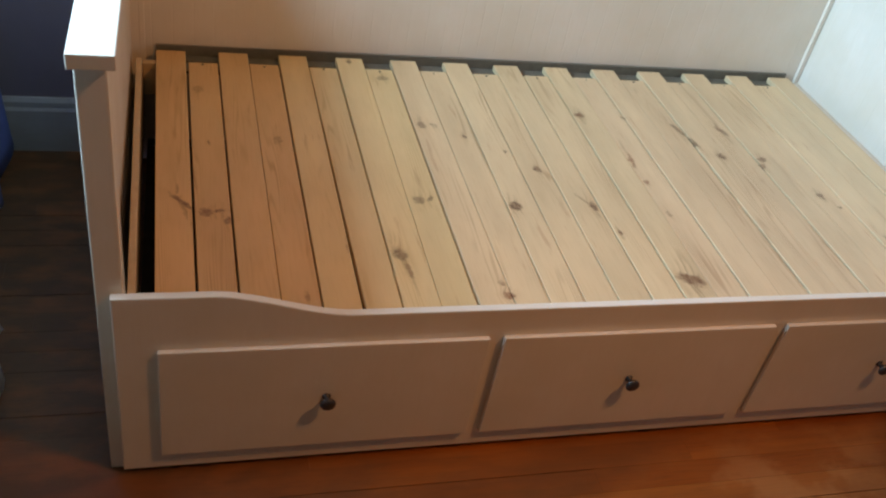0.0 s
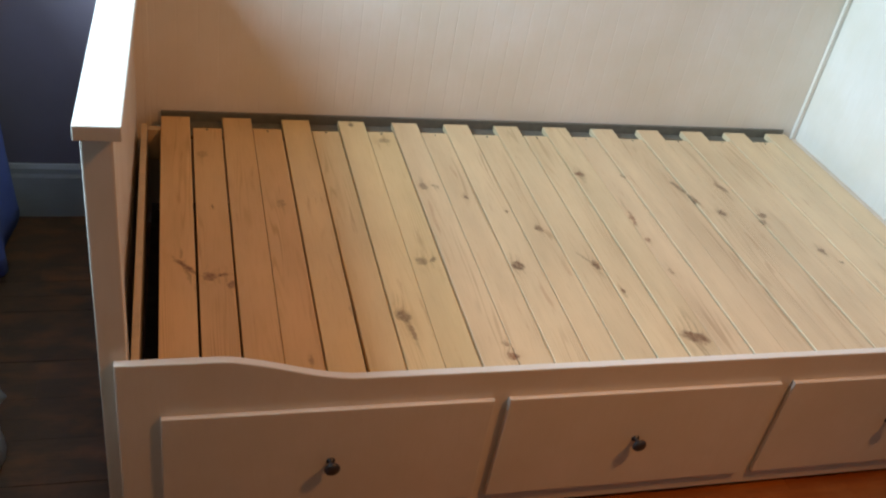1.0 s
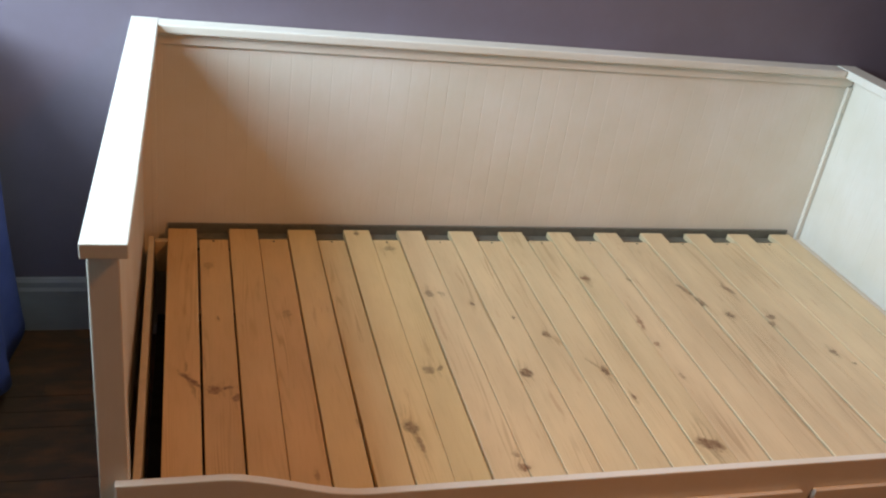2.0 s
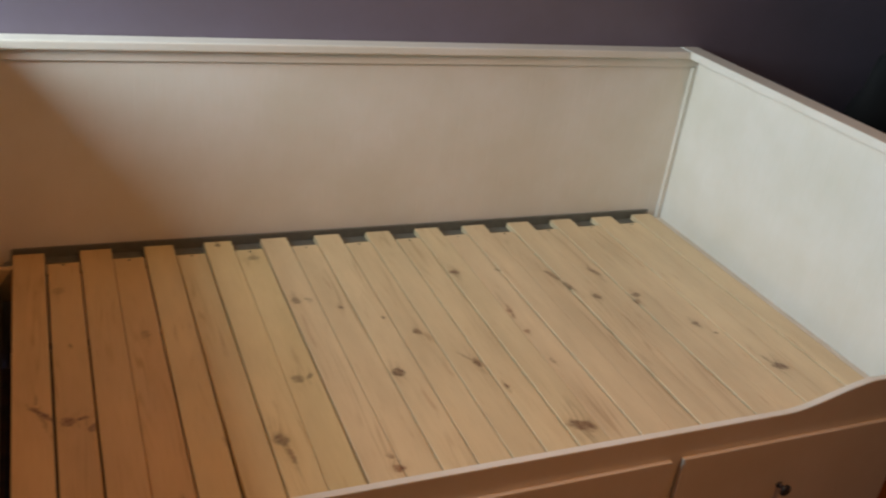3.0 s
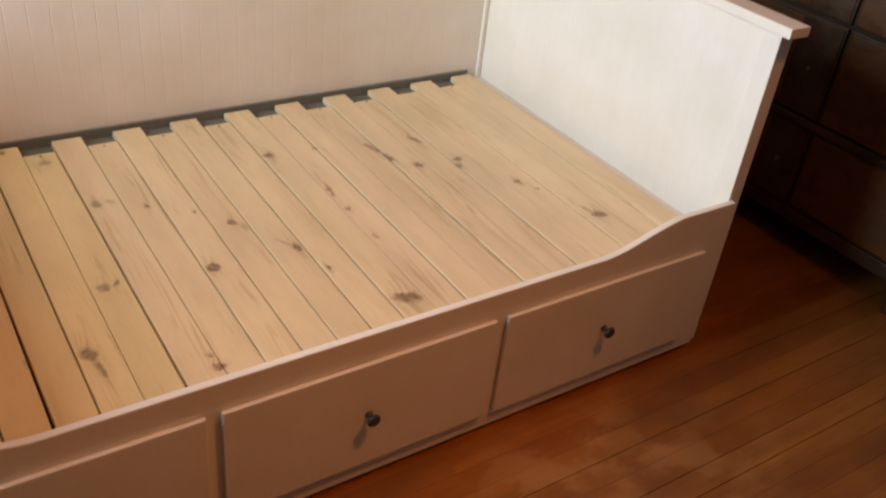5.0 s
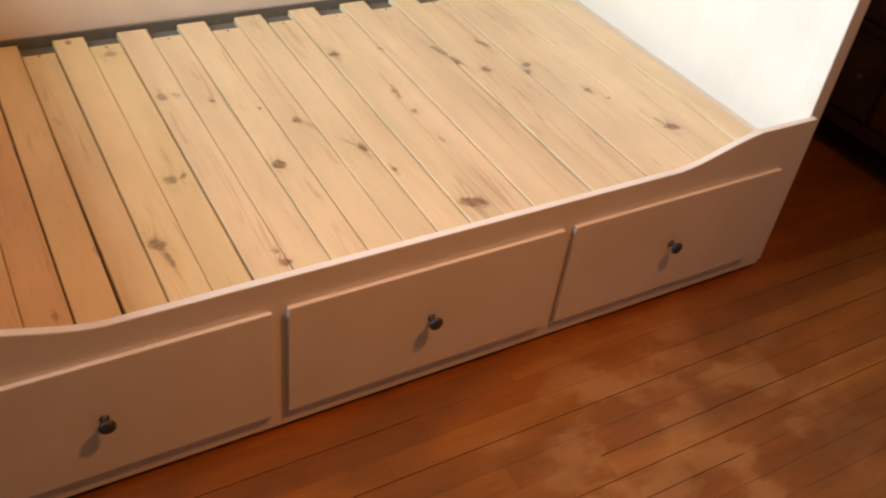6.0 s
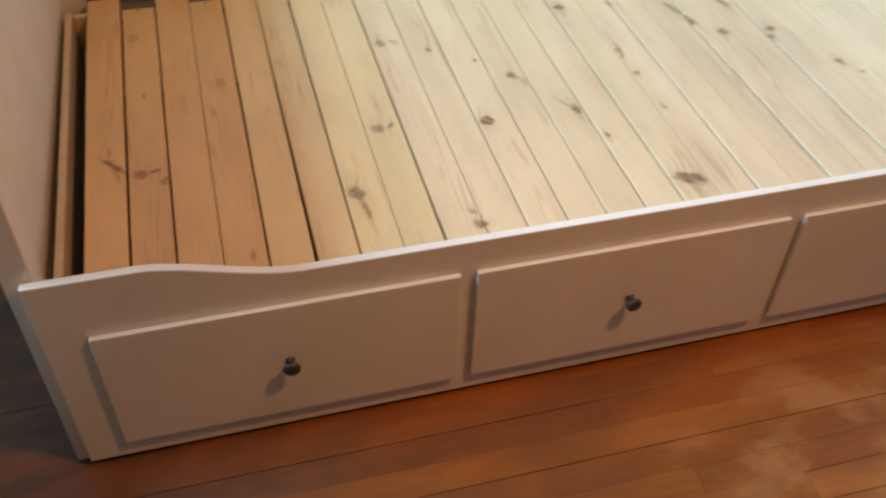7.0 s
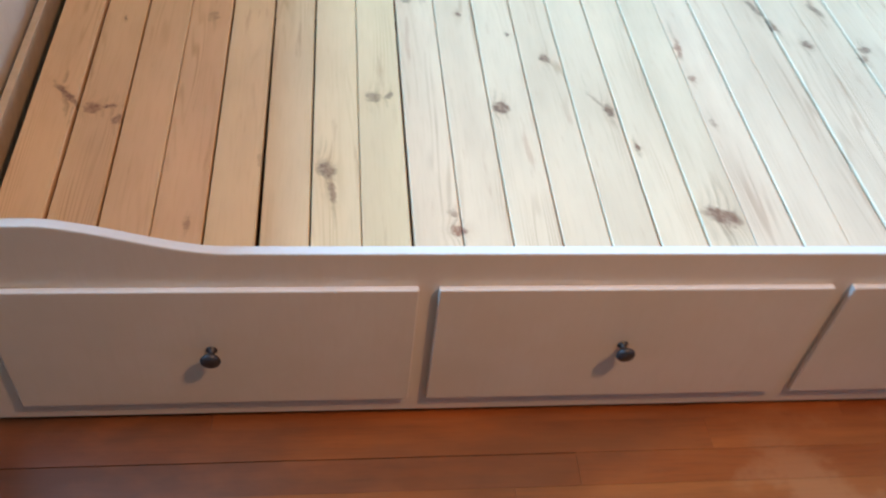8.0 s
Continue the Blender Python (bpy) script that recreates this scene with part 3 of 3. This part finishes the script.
# ---- the dresser ----
def dresser():
    d = empty("dresser", "dark old carved wooden dresser with brass knobs on short feet", "dresser", at=(2.88, 0.30, 0.0))
    off = pose(-2.88, -0.30, 0.0)
    x0, x1, y0, y1 = 2.652, WALL_R - 0.022, -0.185, 0.785

    def dp(name, bm, mat=OLDWOOD, label="", parent=None, m=None):
        return part(name, bm, mat, parent or d, label, off @ (m or Matrix()) if parent is None else m)

    dp("carcass", boxes((x0, x1, y0, y1, 0.14, 1.125), bevel=0.004))
    dp("top", boxes((x0 - 0.03, x1, y0 - 0.03, y1 + 0.03, 1.125, 1.155), bevel=0.006))
    dp("apron", boxes((x0 - 0.012, x0, y0 + 0.02, y1 - 0.02, 0.105, 0.15), bevel=0.004))
    for ya, yb in ((y0, y0 + 0.018), (y1 - 0.045, y1)):
        dp("stile", boxes((x0 - 0.018, x0 - 0.0005, ya, yb, 0.15, 1.12), bevel=0.005))
    knob = mesh_of("knob", turned([(0.008, 0), (0.004, 0.003), (0.004, 0.009), (0.009, 0.012), (0.0095, 0.016), (0.006, 0.020), (0.0005, 0.021)], 18, "x"), BRASS)
    rows = ((0.155, 0.408), (0.434, 0.722), (0.730, 0.900), (0.910, 1.108))
    for z0, z1 in rows:
        c0, c1 = 0.252, 0.735
        drawer = dp("drawer", boxes((x0 - 0.014, x0 - 0.0005, c0, c1, z0, z1), bevel=0.004), label="dark wooden drawer with raised panels")
        w = c1 - c0
        part("raised_panel", boxes((x0 - 0.0170, x0 - 0.0142, c0 + w * 0.295, c0 + w * 0.705, z0 + 0.012, z1 - 0.012), bevel=0.0025), VENEER, drawer, "orange-brown veneer panel")
        for p0, p1 in ((0.012, 0.285), (0.715, 0.988)):
            a0, a1 = c0 + w * p0, c0 + w * p1
            part("raised_panel", boxes((x0 - 0.0185, x0 - 0.0142, a0, a1, z0 + 0.006, z1 - 0.006), bevel=0.0025), BURL, drawer, "rubbed burl veneer block")
            kb = new("knob", knob)
            kb.parent = drawer
            kb.location = (x0 - 0.0182, (a0 + a1) / 2, (z0 + z1) / 2)
            tagged(kb, "small aged brass knob")
        c0, c1 = -0.165, 0.244
        wide = dp("wide_drawer", boxes((x0 - 0.014, x0 - 0.0005, c0, c1, z0, z1), bevel=0.004), label="wide drawer with a plain veneer front")
        part("raised_panel", boxes((x0 - 0.0175, x0 - 0.0142, c0 + 0.010, c1 - 0.010, z0 + 0.008, z1 - 0.008), bevel=0.0025), VENEER, wide, "orange-brown veneer panel")
    dp("worn_moulding", boxes((x0 - 0.024, x0 - 0.0145, y0 + 0.02, y1 - 0.02, 0.4095, 0.4325), bevel=0.005), BURL, "moulding rubbed pale along its edge")
    foot = [(0.017, 0.0), (0.018, 0.012), (0.014, 0.022), (0.021, 0.045), (0.031, 0.082), (0.027, 0.094), (0.033, 0.102), (0.027, 0.110), (0.040, 0.119), (0.040, 0.140)]
    for x, y in ((x0 + 0.02, y0 + 0.03), (x0 + 0.02, y1 - 0.04), (x1 - 0.05, y0 + 0.04), (x1 - 0.05, y1 - 0.04)):
        dp("foot", turned(foot, 16), BURL, "turned foot with rubbed rings", m=pose(x, y, 0))
    return d


dresser()


# ---- things in the corner past the bed ----
def soft_block(x0, x1, y0, y1, z0, z1, bevel, sway, seed):
    """A rounded block with uneven sides, for bags and folded cloth."""
    bm = bmesh.new()
    box(bm, x0, x1, y0, y1, z0, z1)
    bmesh.ops.subdivide_edges(bm, edges=bm.edges[:], cuts=7, use_grid_fill=True)
    cx, cy, cz = (x0 + x1) / 2, (y0 + y1) / 2, (z0 + z1) / 2
    for v in bm.verts:
        u = Vector(((v.co.x - cx) / (x1 - x0) * 2, (v.co.y - cy) / (y1 - y0) * 2, (v.co.z - cz) / (z1 - z0) * 2))
        up = max(0.0, u.z)
        k = 1 - bevel * up ** 3
        n = noise.noise(v.co * 9 + Vector((seed, 0, 0))) * sway if u.z > -0.9 else 0.0
        v.co.x = cx + (v.co.x - cx) * k + n
        v.co.y = cy + (v.co.y - cy) * k + n * 0.6
        v.co.z = v.co.z - up * bevel * 0.30 * (z1 - z0) * (u.x * u.x)
    for f in bm.faces:
        f.smooth = True
    return bm


tagged(part("storage_box", boxes((2.58, 3.02, 0.86, 1.11, 0.0, 0.54), (2.57, 3.03, 0.85, 1.115, 0.54, 0.58), bevel=0.006), CARD), "dark storage box with a lid in the corner", "box")
tagged(part("folded_blanket", soft_block(2.66, 2.99, 0.87, 1.09, 0.58, 0.665, 0.12, 0.008, 2), PINKCLOTH), "dark pink folded blanket on a box", "blanket")
bag = empty("bag", "soft black fabric bag standing on a folded blanket", "bag", at=(2.745, 0.985, 0.662))
bag_form = turned([(0.150, 0.0), (0.152, 0.02), (0.138, 0.07), (0.112, 0.13), (0.102, 0.19), (0.088, 0.240), (0.056, 0.272), (0.015, 0.285)], 36)
for v in bag_form.verts:
    sag = 1 + 0.10 * noise.noise(v.co * 11)
    v.co.x, v.co.y = v.co.x * sag + 0.04 * v.co.z, v.co.y * 0.58 * sag
part("body", bag_form, BLACKCLOTH, bag)
strap = bmesh.new()
for k in range(13):
    a = math.pi * k / 12
    ring = [strap.verts.new((0.030 + 0.045 * math.cos(a) + w, d, 0.262 + 0.040 * math.sin(a))) for w, d in ((-0.004, -0.012), (0.004, -0.012), (0.004, 0.012), (-0.004, 0.012))]
    if k:
        for q in range(4):
            strap.faces.new((last[q], last[(q + 1) % 4], ring[(q + 1) % 4], ring[q]))
    last = ring
part("strap", strap, BLACKCLOTH, bag, "narrow black carrying strap")


# ---- a table with cloths hanging over its side ----
# Unseen table, added: holds the cloths and keeps window light off the floor.
table = empty("table", "added dark wooden table, unseen, under hanging blue and white cloths", "table", at=(-0.66, 0.12, 0.0))
part("tabletop", boxes((-0.29, 0.29, -0.87, 0.98, 0.82, 0.85), bevel=0.005), CARD, table)
for x in (-0.25, 0.25):
    for y in (-0.82, 0.92):
        part("leg", boxes((x - 0.025, x + 0.025, y - 0.025, y + 0.025, 0.0, 0.8195), bevel=0.004), CARD, table)


def drape(name, y0, y1, hem, flare, folds, depth, material, label, seed):
    """A cloth that lies on the table and hangs down its side in folds that open towards the hem."""
    edge, top = -0.362, 0.856
    path = [(edge - 0.5 + 0.05 * i, top, 0.0) for i in range(10)] + [(edge - 0.012, top, 0.0), (edge + 0.004, top - 0.006, 0.0)]
    n = 16
    path += [(edge + 0.010, top - 0.02 - (top - 0.02 - hem) * i / n, i / n) for i in range(n + 1)]
    cols = 54
    bm = bmesh.new()
    grid = []
    for x, z, v in path:
        line = []
        for i in range(cols + 1):
            u = i / cols
            wave = math.sin(2 * math.pi * folds * u + 1.4 * noise.noise(Vector((u * 2, v, seed))))
            y = y0 + (y1 - y0) * u + flare * 0.4 * v ** 2 * (u - 0.4)
            rise = 0.004 + 0.003 * noise.noise(Vector((x * 9, y * 9, seed))) if v == 0 else 0.0
            drop = 0.02 * math.sin(math.pi * folds * u + seed) if v == 1 else 0.0
            line.append(bm.verts.new((x + depth * v * (1 + wave) + flare * v ** 2, y, z + rise + drop)))
        grid.append(line)
    for a, b in zip(grid, grid[1:]):
        for i in range(cols):
            bm.faces.new((a[i], a[i + 1], b[i + 1], b[i])).smooth = True
    ob = part(name, bm, material)
    ob.modifiers.new("thickness", "SOLIDIFY").thickness = 0.003
    return tagged(ob, label, "cloth")


drape("blanket", 0.36, 1.085, 0.045, 0.012, 3.5, 0.012, BLUECLOTH, "blue blanket hanging in folds over a table", 3.0)
drape("sheet", -0.70, 0.34, 0.03, 0.085, 6.0, 0.014, WHITECLOTH, "thin white sheet hanging over a table side", 8.0)

# ---- floorboards ----
floor = part("floor", boxes((WALL_L - T, WALL_R + T, WALL_F - T, WALL_B + T, -0.08, -0.012), bevel=0), DUSK)
tagged(floor, "orange-brown varnished wooden strip floor with worn patches", "floor", kind="structure")
BOARD, EDGE = 0.0605, -0.0835
board_kinds = {}
rng = random.Random(11)
first = math.floor((WALL_F - EDGE) / BOARD)
for r in range(first, math.ceil((WALL_B - EDGE) / BOARD)):
    ya, yb = EDGE + r * BOARD, EDGE + (r + 1) * BOARD
    ya, yb = max(ya, WALL_F), min(yb, WALL_B)
    x = WALL_L - rng.uniform(0, 1.2)
    while x < WALL_R:
        length = rng.choice((1.1, 1.5, 1.9, 2.3))
        xa, xb = max(x, WALL_L), min(x + length, WALL_R)
        if xb - xa > 0.02:
            key = (round(xb - xa, 3), round(yb - ya, 4), rng.choice((0, 0, 1, 1, 2)))
            if key not in board_kinds:
                bm = bmesh.new()
                box(bm, 0.0002, xb - xa - 0.0002, 0.0001, yb - ya - 0.0001 - (0.0, 0.0004, 0.0016)[key[2]], -0.014, 0.0)
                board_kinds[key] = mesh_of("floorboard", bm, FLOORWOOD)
            ob = new("floorboard", board_kinds[key])
            ob.parent = floor
            ob.location = (xa, ya, rng.uniform(-0.0002, 0.0))
        x += length
